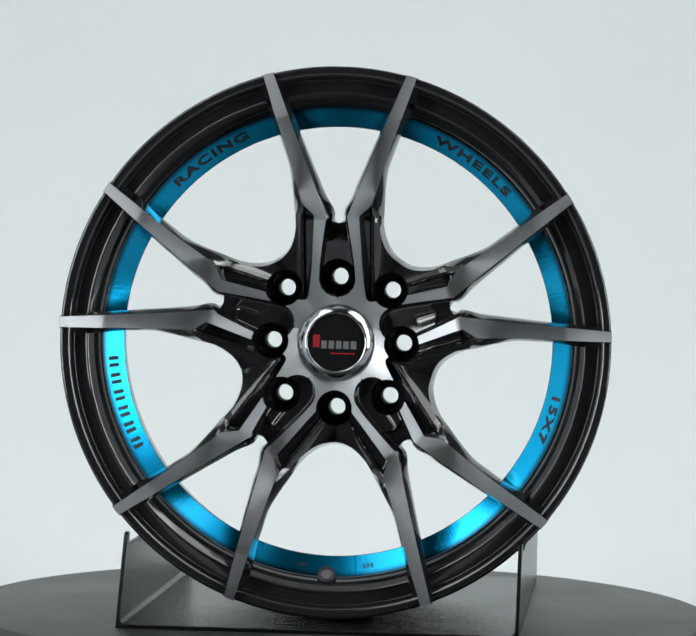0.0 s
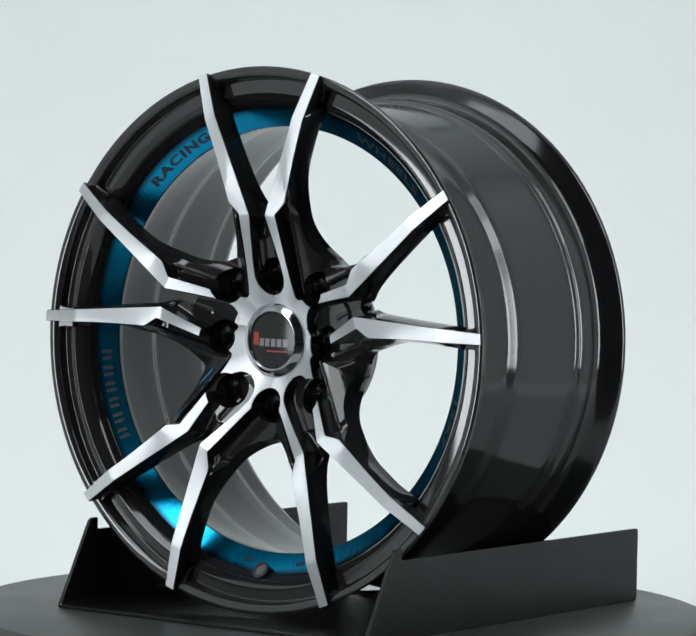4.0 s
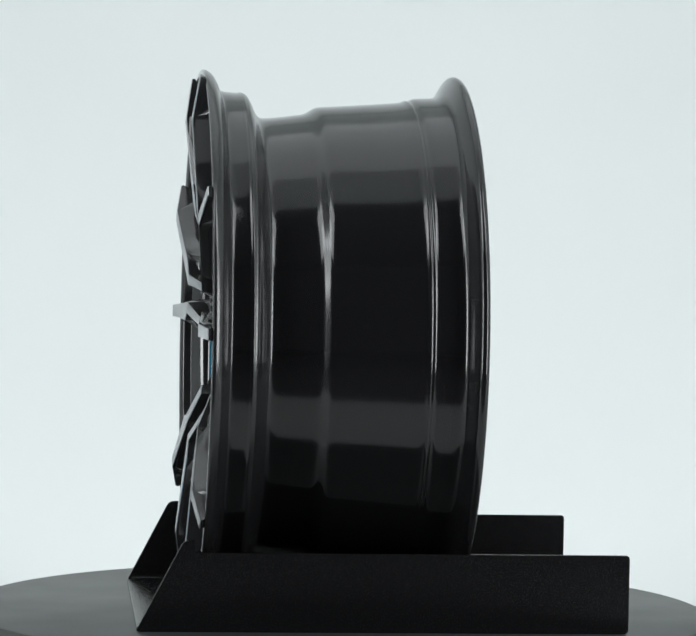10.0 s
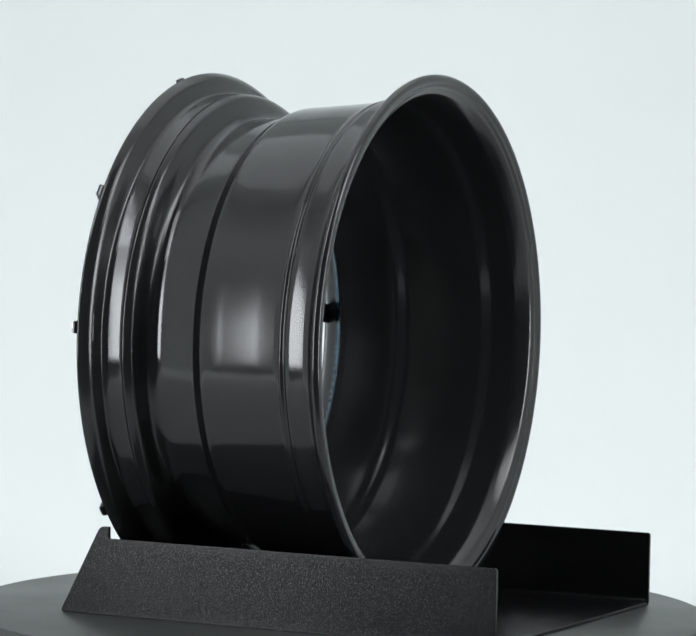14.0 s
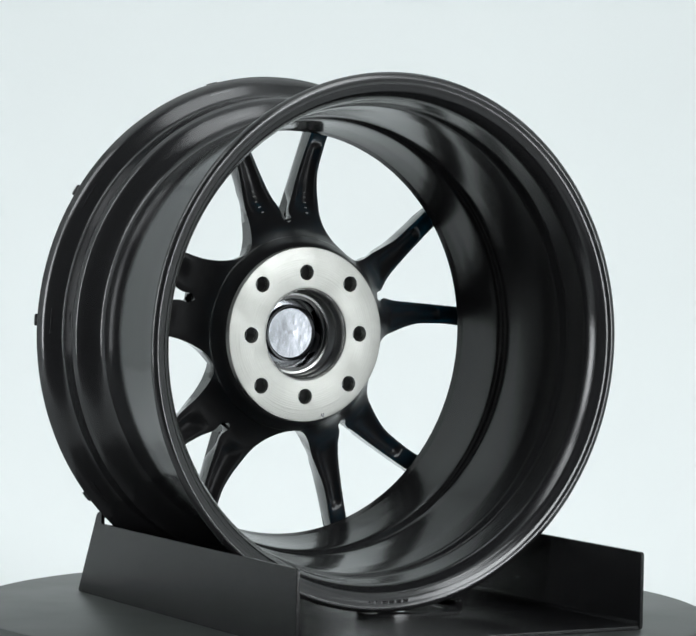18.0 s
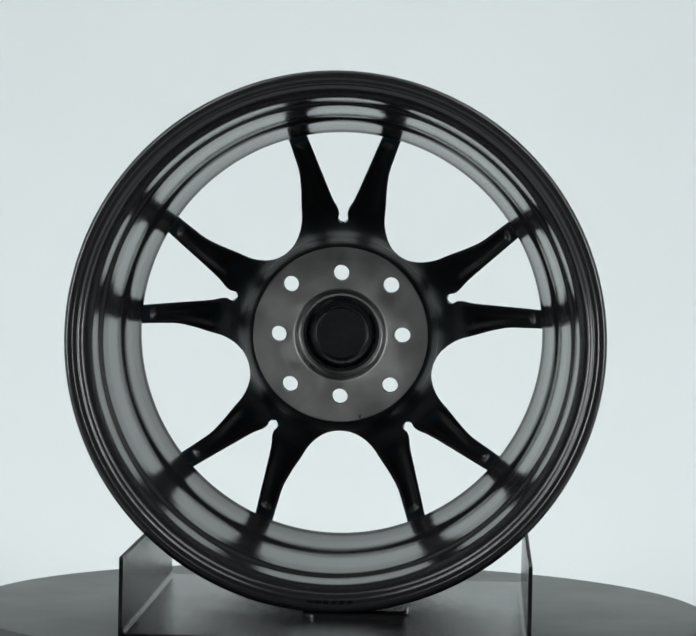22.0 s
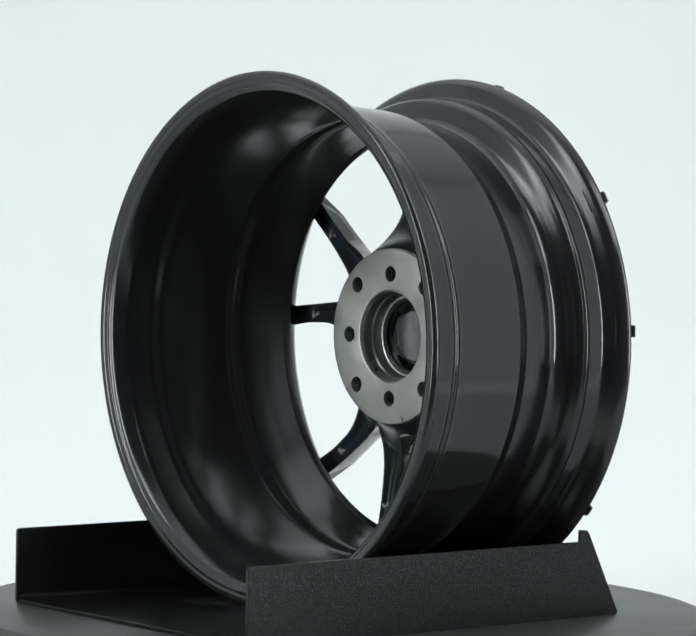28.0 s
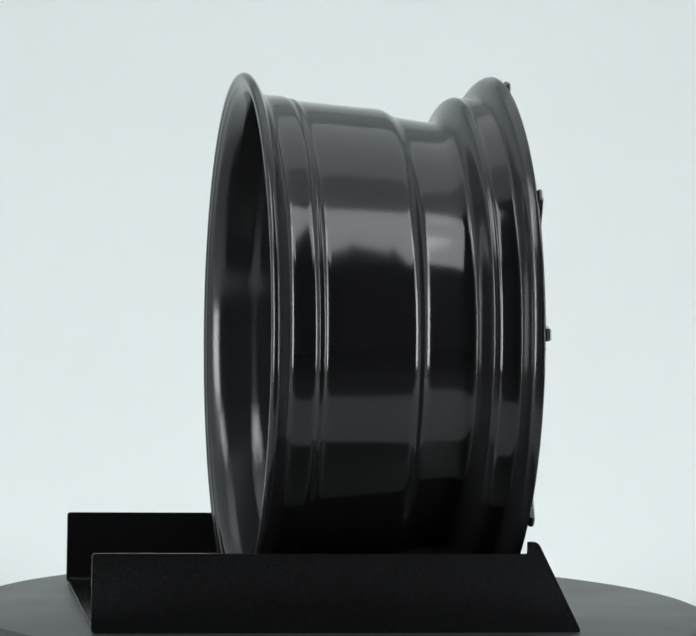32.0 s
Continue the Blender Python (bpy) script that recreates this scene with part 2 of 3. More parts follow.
# ---------------------------------------------------------------- the studio
def studio():
    # white sweep: floor that curves up into the back wall
    bm = bmesh.new()
    prof = [(-0.60, -0.06), (0.2, -0.06), (0.45, -0.06)] + [(0.45 + 1.35 * math.sin(a), 1.29 - 1.35 * math.cos(a)) for a in np.linspace(0.1, math.pi / 2, 16)] + [(1.8, 1.58)]
    outer = [(-0.60, -0.066), (0.2, -0.066), (0.45, -0.066)] + [(0.45 + 1.356 * math.sin(a), 1.29 - 1.356 * math.cos(a)) for a in np.linspace(0.1, math.pi / 2, 16)] + [(1.806, 1.58)]
    loop = prof + outer[::-1]
    rows = [[bm.verts.new((x, y, z)) for x in np.linspace(-1.155, 1.155, 5)] for y, z in loop]
    for a, b in zip(rows, rows[1:] + rows[:1]):
        for k in range(4):
            bm.faces.new((a[k], a[k + 1], b[k + 1], b[k]))
    ob = new("backdrop", finish("backdrop", bm, PAPER, 60))
    tagged(ob, "seamless white paper sweep behind the turntable", "backdrop", "", "structure")
    # white side flats and top of the tent
    for name, cx, cy, cz, sx, sy, sz in (("white_flat_west", -1.18, 0.54, 0.77, 0.05, 2.50, 1.66), ("white_flat_east", 1.18, 0.54, 0.77, 0.05, 2.50, 1.66),
                                         ("white_top", 0, 0.60, 1.62, 2.4, 2.38, 0.04)):
        bm = bmesh.new()
        bmesh.ops.create_cube(bm, size=1, matrix=Matrix.Translation((cx, cy, cz)) @ Matrix.Diagonal((sx, sy, sz, 1)))
        tagged(new(name, finish(name, bm, PAPER)), "plain white studio panel", "panel", "", "structure")
    bm = bmesh.new()
    bmesh.ops.create_cube(bm, size=1, matrix=Matrix.Translation((0, -0.14, -0.053)) @ Matrix.Diagonal((1.7, 0.92, 0.012, 1)))
    bmesh.ops.bevel(bm, geom=bm.edges[:], offset=0.002, segments=2, affect="EDGES")
    tagged(new("table_top", finish("table_top", bm, TABLE_TOP)), "plain light grey table top under the turntable", "table", "", "structure")
    # dark room round it
    for name, cx, cy, cz, sx, sy, sz in (("floor", 0, -0.5, -0.12, 5.2, 6.2, 0.1), ("ceiling", 0, -0.5, 2.85, 5.2, 6.2, 0.1),
                                         ("wall_west", -2.55, -0.5, 1.36, 0.1, 6.0, 2.86), ("wall_east", 2.55, -0.5, 1.36, 0.1, 6.0, 2.86),
                                         ("wall_north", 0, 2.55, 1.36, 5.2, 0.1, 2.86), ("wall_south", 0, -3.55, 1.36, 5.2, 0.1, 2.86)):
        bm = bmesh.new()
        bmesh.ops.create_cube(bm, size=1, matrix=Matrix.Translation((cx, cy, cz)) @ Matrix.Diagonal((sx, sy, sz, 1)))
        tagged(new(name, finish(name, bm, FLOOR if name == "floor" else DARK)), "plain dark studio " + name.split("_")[0], name.split("_")[0], "", "structure")


def turntable():
    t = thing("turntable", "round dark grey turntable with a black edge", "turntable")
    bm = lathe([(0.0, 0.0005), (0.0, 0.2915), (-0.0008, 0.2935), (-0.003, 0.2942), (-0.006, 0.2942), (-0.006, 0.0005)], 192)
    bm.transform(Matrix.Rotation(radians(90), 4, "X"))
    part("platter", bm, PLATTER, t, "matt dark grey platter")
    bm = lathe([(-0.006, 0.0005), (-0.006, 0.2935), (-0.020, 0.2935), (-0.022, 0.291), (-0.022, 0.0005)], 192)
    bm.transform(Matrix.Rotation(radians(90), 4, "X"))
    part("rim_band", bm, RUBBER, t, "black edge band")
    bm = lathe([(-0.022, 0.0005), (-0.022, 0.20), (-0.0465, 0.21), (-0.0465, 0.0005)], 96)
    bm.transform(Matrix.Rotation(radians(90), 4, "X"))
    part("base", bm, RUBBER, t)
    return t


# ---------------------------------------------------------------- the stand
def rounded(poly, radii, steps=4):
    out = []
    n = len(poly)
    for i in range(n):
        p, q, s = (Vector(poly[(i + k) % n]) for k in (-1, 0, 1))
        r = radii[i]
        if not r:
            out.append(tuple(q))
            continue
        a, b = q + (p - q).normalized() * r, q + (s - q).normalized() * r
        for k in range(steps + 1):
            t = k / steps
            out.append(tuple(a * (1 - t) ** 2 + q * 2 * t * (1 - t) + b * t * t))
    return out


def slab(poly, thickness, place):
    """A flat plate from a 2D outline; place maps (a, b, depth) to a point."""
    bm = bmesh.new()
    lo = [bm.verts.new(place(a, b, 0)) for a, b in poly]
    hi = [bm.verts.new(place(a, b, thickness)) for a, b in poly]
    bm.faces.new(lo)
    bm.faces.new(hi[::-1])
    for k in range(len(poly)):
        j = (k + 1) % len(poly)
        bm.faces.new((lo[k], lo[j], hi[j], hi[k]))
    bmesh.ops.recalc_face_normals(bm, faces=bm.faces)
    edges = [e for e in bm.edges if len(e.link_faces) == 2 and e.calc_face_angle() > 1.2]
    bmesh.ops.bevel(bm, geom=edges, offset=0.0005, segments=2, affect="EDGES", profile=0.6)
    return bm


def stand():
    s = thing("wheel_stand", "black powder-coated sheet steel cradle on the turntable", "display stand")
    f, h, w, t = 0.1855, 0.1836, 0.1502, 0.003
    side = [(-f, 0.0), (h, 0.0), (h, 0.0592), (-f + 0.0432, 0.0592), (-f + 0.0432, 0.0683), (-f + 0.0351, 0.0683)]
    radii = [0.004, 0.004, 0.003, 0.001, 0.001, 0.004]
    part("side_plate", slab(rounded(side, radii), t, lambda a, b, d: (w - d, a, b)), STEEL, s, "", 12)
    part("side_plate", slab(rounded(side, radii), t, lambda a, b, d: (-w + d, a, b)), STEEL, s, "", 12)
    base = [(-w + t, -f + 0.001), (w - t, -f + 0.001), (w - t, h - 0.001), (-w + t, h - 0.001)]
    part("base_plate", slab(base, t, lambda a, b, d: (a, b, d + 0.0002)), STEEL, s, "", 12)
    for sx in (1, -1):
        bm = bmesh.new()
        arc = [(w - t - 0.004 + 0.004 * math.sin(a), t + 0.004 - 0.004 * math.cos(a)) for a in np.linspace(0, math.pi / 2, 6)]
        arc = [(w - t + 0.0004, t - 0.0004)] + arc[::-1]
        ends = [[bm.verts.new((sx * x, y, z)) for x, z in arc] for y in (-f + 0.0045, h - 0.002)]
        for k in range(len(arc)):
            j = (k + 1) % len(arc)
            bm.faces.new((ends[0][k], ends[0][j], ends[1][j], ends[1][k]))
        bm.faces.new(ends[0])
        bm.faces.new(ends[1][::-1])
        part("fold", bm, STEEL, s)
    return s


# ---------------------------------------------------------------- the wheel
FACE_R = [0.0285, 0.045, 0.0958, 0.174, 0.2085]
FACE_Y = [0.0285, 0.0215, 0.002, -0.0055, -0.0008]


def face(r):
    """Depth of the machined face at a radius."""
    return interp(r, FACE_R, FACE_Y)


def edge(points):
    """From corner points (u, v) of one edge, radius rising: the angle off the pair's axis at a radius."""
    rs, ps = [], []
    for (u0, v0), (u1, v1) in zip(points, points[1:]):
        for t in np.linspace(0, 1, 30):
            u, v = u0 + (u1 - u0) * t, v0 + (v1 - v0) * t
            rs.append(math.hypot(u, v)), ps.append(math.atan2(u, v))
    return lambda r: interp(r, rs, ps)


def curve_edge(points):
    """Like edge(), but along a smooth curve through the points."""
    ps = [Vector(p) for p in points]
    fine = []
    for i in range(len(ps) - 1):
        a, b = ps[i], ps[i + 1]
        d = (b - a).length
        ta, tb = (b - a) / d, (b - a) / d
        if i:
            e = (a - ps[i - 1]).length
            ta = ((a - ps[i - 1]) / e * d + (b - a) / d * e) / (d + e)
        if i < len(ps) - 2:
            e = (ps[i + 2] - b).length
            tb = ((b - a) / d * e + (ps[i + 2] - b) / e * d) / (d + e)
        for t in np.linspace(0, 1, 12, endpoint=False):
            fine.append(a * (2 * t ** 3 - 3 * t * t + 1) + ta * d * (t ** 3 - 2 * t * t + t) + b * (3 * t * t - 2 * t ** 3) + tb * d * (t ** 3 - t * t))
    fine.append(ps[-1])
    rs = np.maximum.accumulate([q.length for q in fine])
    angles = [min(radians(36), max(0.0, math.atan2(q.x, q.y))) for q in fine]
    return lambda r: interp(r, rs, angles)


def polar(r, deg):
    return (r * math.sin(radians(deg)), r * math.cos(radians(deg)))


ARM_IN = edge([(0.0, 0.0344), (0.0048, 0.0353), (0.0088, 0.0375), (0.0122, 0.0415), (0.0140, 0.0468), (0.0134, 0.0578), (0.0111, 0.0746), (0.0078, 0.0955), polar(0.2085, 13.97)])
ARM_OUT = edge([polar(0.0285, 36), polar(0.0398, 36), polar(0.0403, 33.5), polar(0.0414, 31.6), (0.0204, 0.0443), (0.0191, 0.0578), (0.0180, 0.0764), (0.0168, 0.0960), polar(0.108, 14.2), polar(0.13, 14.6), polar(0.145, 14.85), polar(0.16, 15.2), polar(0.18, 15.7), polar(0.2085, 16.1)])
BODY_IN = curve_edge([polar(0.0285, 0), polar(0.0902, 0), polar(0.0904, 1.0), polar(0.0911, 1.96), polar(0.0925, 2.4), polar(0.0945, 2.35), polar(0.098, 2.0), polar(0.1005, 2.3), polar(0.109, 4.5), polar(0.128, 7.45), polar(0.147, 9.5), polar(0.165, 11.0), polar(0.185, 12.3)])
BODY_OUT = curve_edge([polar(0.0285, 36), polar(0.079, 36), polar(0.0793, 34), polar(0.0802, 31), polar(0.082, 28.3), polar(0.0887, 23.4), polar(0.095, 20.95), polar(0.109, 18.5), polar(0.123, 16.7), polar(0.136, 15.8), polar(0.150, 16.0), polar(0.1645, 16.35), polar(0.185, 17.4)])
BODY_BACK_R = [0.0285, 0.0715, 0.075, 0.080, 0.085, 0.090, 0.097, 0.105, 0.115, 0.125, 0.145, 0.165, 0.185]
BODY_BACK_Y = [0.0640, 0.0640, 0.0585, 0.0475, 0.0408, 0.0362, 0.0310, 0.0268, 0.0234, 0.0208, 0.0182, 0.0168, 0.0165]
RIDGE_R = [0.03, 0.06, 0.095, 0.13, 0.165, 0.18, 0.19, 0.2, 0.2085]
RIDGE_Y = [0.042, 0.034, 0.016, 0.0095, 0.0075, 0.0095, 0.0105, 0.0085, 0.0014]


DRAFT = 0.0024


def body_out_front(r):
    a = BODY_OUT(r + DRAFT)
    return a - 0.0012 / r if a < radians(35.99) else a


def body_in_front(r):
    a = BODY_IN(r - 0.001)
    return a + 0.0018 / r if a > 1e-6 else a


def lean(r):
    """How far the walls flare out towards the back."""
    return interp(r, [0.0285, 0.06, SPLIT, 0.09, 0.12], [0, 0, DRAFT, DRAFT, 0])


def blend(r):
    t = min(1.0, max(0.0, (r - 0.099) / 0.020))
    return t * t * (3 - 2 * t)


RIDGE_U = 0.0256
SPREAD = (3, 5, 6, 5, 7, 6, 4, 10)


def columns(r, a, b):
    """Angles across a half sector, gathered along its edges and ridges."""
    w = math.asin(min(0.99, RIDGE_U / r))
    marks = [a, 0.0018 / r, ARM_IN(r) - 0.0034 / r, ARM_IN(r), ARM_OUT(r), w - 0.0016 / r, w + 0.0007 / r, w + 0.0018 / r, b]
    n = sum(SPREAD)
    out, done, low = [], 0, a
    for k, c in enumerate(SPREAD):
        lo, hi = max(low, min(b, marks[k])), max(low, min(b, marks[k + 1]))
        low = lo
        for j in range(c):
            out.append(0.88 * (lo + (max(lo, hi) - lo) * j / c) + 0.12 * (a + (b - a) * (done + j) / n))
        done += c
    return out + [b]


def spoke_sheet(rs, front, back, sign, turn):
    """One spoke's body, its walls flared towards the back."""
    bm = bmesh.new()
    cols = sum(SPREAD)
    grid = []
    for side, lo, hi, k in ((front, body_in_front, body_out_front, 0), (back, BODY_IN, BODY_OUT, 1)):
        g = []
        for r in rs:
            r2 = r + k * lean(r)
            a, b = lo(r2), hi(r2)
            if not k:
                q = blend(r2)
                a, b = a + (ARM_IN(r2) - 0.0002 / r2 - a) * q, b + (ARM_OUT(r2) + 0.0002 / r2 - b) * q
            g.append([])
            for p in columns(r2, a, b):
                ang = radians(turn) - sign * p + math.pi / 2
                g[-1].append(bm.verts.new((r2 * math.cos(ang), side(r2, p), r2 * math.sin(ang))))
        grid.append(g)
    walls = []
    for j in (0, cols):
        wall = []
        for i, r in enumerate(rs):
            f, k, q = grid[0][i][j].co, grid[1][i][j].co, blend(r)
            m = f.lerp(k, 0.5 + 0.28 * q)
            m.y = f.y + (k.y - f.y) * (0.5 - 0.14 * q)
            wall.append(bm.verts.new(m))
        walls.append(wall)
    return close_grid(bm, grid, cols, len(rs), walls)


def sheet(rs, lo, hi, front, back, cols, sign, turn, bm=None, grow=0.0):
    """A closed solid between two edge angles, over radii rs, for one half of a spoke pair."""
    bm = bm or bmesh.new()
    grid = []
    for side in (front, back):
        g = []
        for r in rs:
            a, b = lo(r), hi(r)
            k = grow / r if side is back else 0.0
            a, b = (a - k if a > 1e-6 else a), (b + k if b < radians(35.99) else b)
            g.append([])
            for j in range(cols + 1):
                p = a + (b - a) * j / cols
                ang = radians(turn) - sign * p + math.pi / 2
                g[-1].append(bm.verts.new((r * math.cos(ang), side(r, p), r * math.sin(ang))))
        grid.append(g)
    return close_grid(bm, grid, cols, len(rs))


def close_grid(bm, grid, cols, n, walls=None):
    f, k = grid
    for i in range(n - 1):
        for j in range(cols):
            bm.faces.new((f[i][j], f[i][j + 1], f[i + 1][j + 1], f[i + 1][j]))
            bm.faces.new((k[i][j], k[i + 1][j], k[i + 1][j + 1], k[i][j + 1]))
        if walls:
            m, o = walls
            bm.faces.new((f[i][0], f[i + 1][0], m[i + 1], m[i]))
            bm.faces.new((m[i], m[i + 1], k[i + 1][0], k[i][0]))
            bm.faces.new((f[i][cols], o[i], o[i + 1], f[i + 1][cols]))
            bm.faces.new((o[i], k[i][cols], k[i + 1][cols], o[i + 1]))
        else:
            bm.faces.new((f[i][0], f[i + 1][0], k[i + 1][0], k[i][0]))
            bm.faces.new((f[i][cols], k[i][cols], k[i + 1][cols], f[i + 1][cols]))
    if walls:
        m, o = walls
        for i in (0, n - 1):
            bm.faces.new([f[i][j] for j in range(cols + 1)] + [o[i]] + [k[i][j] for j in range(cols, -1, -1)] + [m[i]])
        return bm
    for j in range(cols):
        bm.faces.new((f[0][j], k[0][j], k[0][j + 1], f[0][j + 1]))
        bm.faces.new((f[-1][j], f[-1][j + 1], k[-1][j + 1], k[-1][j]))
    return bm


SPLIT = 0.0766


def ring(rs, front, back):
    """A closed ring all round the axis, its front and back shaped like the ten half sectors."""
    bm = bmesh.new()
    n = sum(SPREAD) * 10
    half = radians(36)
    grid = []
    for side, flare in ((front, 0), (back, 1)):
        g = []
        for r in rs:
            r = r + flare * lean(r)
            ps = columns(r, 0.0, half)
            turn = [(p, p) for p in ps[:-1]] + [(2 * half - p, p) for p in ps[:0:-1]]
            g.append([bm.verts.new((r * math.sin(a + 2 * half * k), side(r, p), r * math.cos(a + 2 * half * k))) for k in range(5) for a, p in turn])
        grid.append(g)
    f, b = grid
    for k in range(n):
        j = (k + 1) % n
        for i in range(len(rs) - 1):
            bm.faces.new((f[i][k], f[i][j], f[i + 1][j], f[i + 1][k]))
            bm.faces.new((b[i][k], b[i + 1][k], b[i + 1][j], b[i][j]))
        bm.faces.new((f[0][k], b[0][k], b[0][j], f[0][j]))
        bm.faces.new((f[-1][k], f[-1][j], b[-1][j], b[-1][k]))
    return bm


def ease(x):
    x = min(1.0, max(0.0, x))
    return x * x * (3 - 2 * x)


def body_front(r, p):
    """Depth of the black front: pocket between a pair's arms, gutter beside each arm, slope down to the window."""
    u, v = r * math.sin(p), r * math.cos(p)
    base = face(r)
    if p < (ARM_IN(r) + ARM_OUT(r)) / 2:
        y = base + interp(r, [0.034, 0.045, 0.09], [0.009, 0.0115, 0.0105])
        s = v - (0.0806 - 0.42 * u)
        y += 0.0024 * ease(s / 0.0016 + 0.5) + 0.35 * max(0.0, s)
        y += 0.0009 * math.exp(-(u / 0.0013) ** 2) * ease((v - 0.062) / 0.002) * ease((0.0795 - v) / 0.002)
        y -= 0.0045 * max(0.0, 1 - max(0.0, ARM_IN(r) - p) * r / 0.0034) ** 2
    else:
        d = max(0.0, u - RIDGE_U - 0.0006)
        y = base + 0.0084 + 0.6 * d + 20 * d * d
        inside = min(RIDGE_U - u, 0.53 * (u - 0.0168) - 0.848 * (v - 0.0962))
        y += 0.0042 * ease(inside / 0.0016 + 0.3)
        y -= 0.0010 * math.exp(-((u - RIDGE_U - 0.0007) / 0.0009) ** 2) * ease((0.100 - v) / 0.004)
    q = blend(r)
    return y + (face(r) + interp(r, [0.16, 0.176, 0.185], [0.0007, 0.003, 0.012]) - y) * q


def body_back(r, p):
    y = sum(interp(r + d, BODY_BACK_R, BODY_BACK_Y) for d in (-0.0045, -0.003, -0.0015, 0.0, 0.0015, 0.003, 0.0045)) / 7
    a, b = BODY_IN(r), BODY_OUT(r)
    q = (p - a) / max(b - a, 1e-6)
    inner = max(0.0, 1 - ((q - 0.5) / 0.36) ** 2) ** 1.5
    along = ease((r - 0.098) / 0.012) * ease((0.160 - r) / 0.006)
    crown = 0.0016 * ((q - 0.5) / 0.5) ** 4 * min(1.0, max(0.0, (r - 0.085) / 0.02))
    return y - 0.0042 * inner * along - crown


# (depth, radius[, corner size]) round the section of the rim
BARREL_OUTSIDE = [(0.0045, 0.2085), (0.0100, 0.2056), (0.0125, 0.2022), (0.0165, 0.1930), (0.0185, 0.1914), (0.0312, 0.1903), (0.0336, 0.1915), (0.0358, 0.1901),
                  (0.0372, 0.1896), (0.0400, 0.1857, 0.005), (0.0444, 0.1753, 0.007), (0.0497, 0.1706, 0.007), (0.0637, 0.1722), (0.0846, 0.1751, 0.0034), (0.0934, 0.1808, 0.0034), (0.1124, 0.1821),
                  (0.1437, 0.1846), (0.1608, 0.1862, 0.004), (0.1638, 0.1882), (0.1662, 0.1868), (0.1688, 0.1888), (0.1712, 0.1896), (0.1897, 0.1905, 0.006), (0.1950, 0.2006, 0.006),
                  (0.1988, 0.2068), (0.2018, 0.2077), (0.2046, 0.2058)]
BARREL_INSIDE = [(0.2051, 0.2034), (0.2046, 0.2014), (0.2038, 0.2003), (0.2033, 0.1976), (0.2020, 0.1962), (0.2006, 0.1930), (0.1975, 0.1908), (0.1905, 0.1870, 0.004),
                 (0.1680, 0.1850), (0.1610, 0.1818), (0.1430, 0.1795), (0.1120, 0.1768), (0.0950, 0.1756, 0.005), (0.0885, 0.1716, 0.005), (0.0800, 0.1705), (0.0640, 0.1688),
                 (0.0500, 0.1668), (0.0428, 0.1655, 0.0008)]
FRONT_LIP = [(0.0370, 0.1635, 0.0008), (0.0272, 0.1787), (0.0214, 0.1803, 0.004), (0.0164, 0.1832, 0.004), (0.0132, 0.1866), (0.0114, 0.1887, 0.0011), (0.0119, 0.1897, 0.0006), (0.0126, 0.1986, 0.0008),
             (0.0056, 0.1999, 0.0012), (0.0036, 0.2020), (0.0026, 0.2050), (0.0030, 0.2074)]


def lettering(text, start, end, size, wheel, mat, parent):
    """Words on the cone behind the spokes, running clockwise from one angle to another."""
    cu = bpy.data.curves.new("lettering", "FONT")
    cu.body, cu.size, cu.resolution_u, cu.offset, cu.space_character = text, 1.0, 3, 0.034, 1.15
    tmp = new("lettering", cu)
    me = bpy.data.meshes.new_from_object(tmp.evaluated_get(bpy.context.evaluated_depsgraph_get()))
    bpy.data.objects.remove(tmp)
    bpy.data.curves.remove(cu)
    bm = bmesh.new()
    bm.from_mesh(me)
    bpy.data.meshes.remove(me)
    wrap(bm, start, end, size)
    return part("lettering", bm, mat, parent, "black printed word " + text)


def wrap(bm, start, end, size):
    xs = [v.co.x for v in bm.verts]
    ys = [v.co.y for v in bm.verts]
    x0, x1, y0, y1 = min(xs), max(xs), min(ys), max(ys)
    long = [e for e in bm.edges if e.calc_length() > 0.15]
    bmesh.ops.subdivide_edges(bm, edges=long, cuts=2)
    for v in bm.verts:
        a = radians(start + (end - start) * (v.co.x - x0) / (x1 - x0))
        s = 0.53 + (v.co.y - (y0 + y1) / 2) / (y1 - y0) * size
        y, r = 0.0363 + (0.0263 - 0.0363) * s, 0.1641 + (0.1787 - 0.1641) * s
        y, r = y - 0.0003, r - 0.0002
        v.co = (r * math.cos(a), y, r * math.sin(a))


def word_bars(count, start, end, size, parent):
    """A word drawn as two plain thin bars a letter."""
    bm = bmesh.new()
    for k in range(count):
        for x in (k * 0.8, k * 0.8 + 0.33):
            bm.faces.new([bm.verts.new(p) for p in ((x, 0, 0), (x + 0.17, 0, 0), (x + 0.17, 0.7, 0), (x, 0.7, 0))])
    wrap(bm, start, end, size)
    return part("lettering", bm, INK, parent, "row of plain dark printed bars")


def box(bm, x0, x1, y0, y1, z0, z1):
    vs = [bm.verts.new((x, y, z)) for x in (x0, x1) for y in (y0, y1) for z in (z0, z1)]
    for f in ((0, 1, 3, 2), (4, 6, 7, 5), (0, 4, 5, 1), (2, 3, 7, 6), (0, 2, 6, 4), (1, 5, 7, 3)):
        bm.faces.new([vs[i] for i in f])
    return bm


LUGS = [(a, 0.0500 if a % 90 == 0 else 0.0572) for a in range(0, 360, 45)]
LUGS = [(r * math.cos(radians(a)), r * math.sin(radians(a))) for a, r in LUGS]


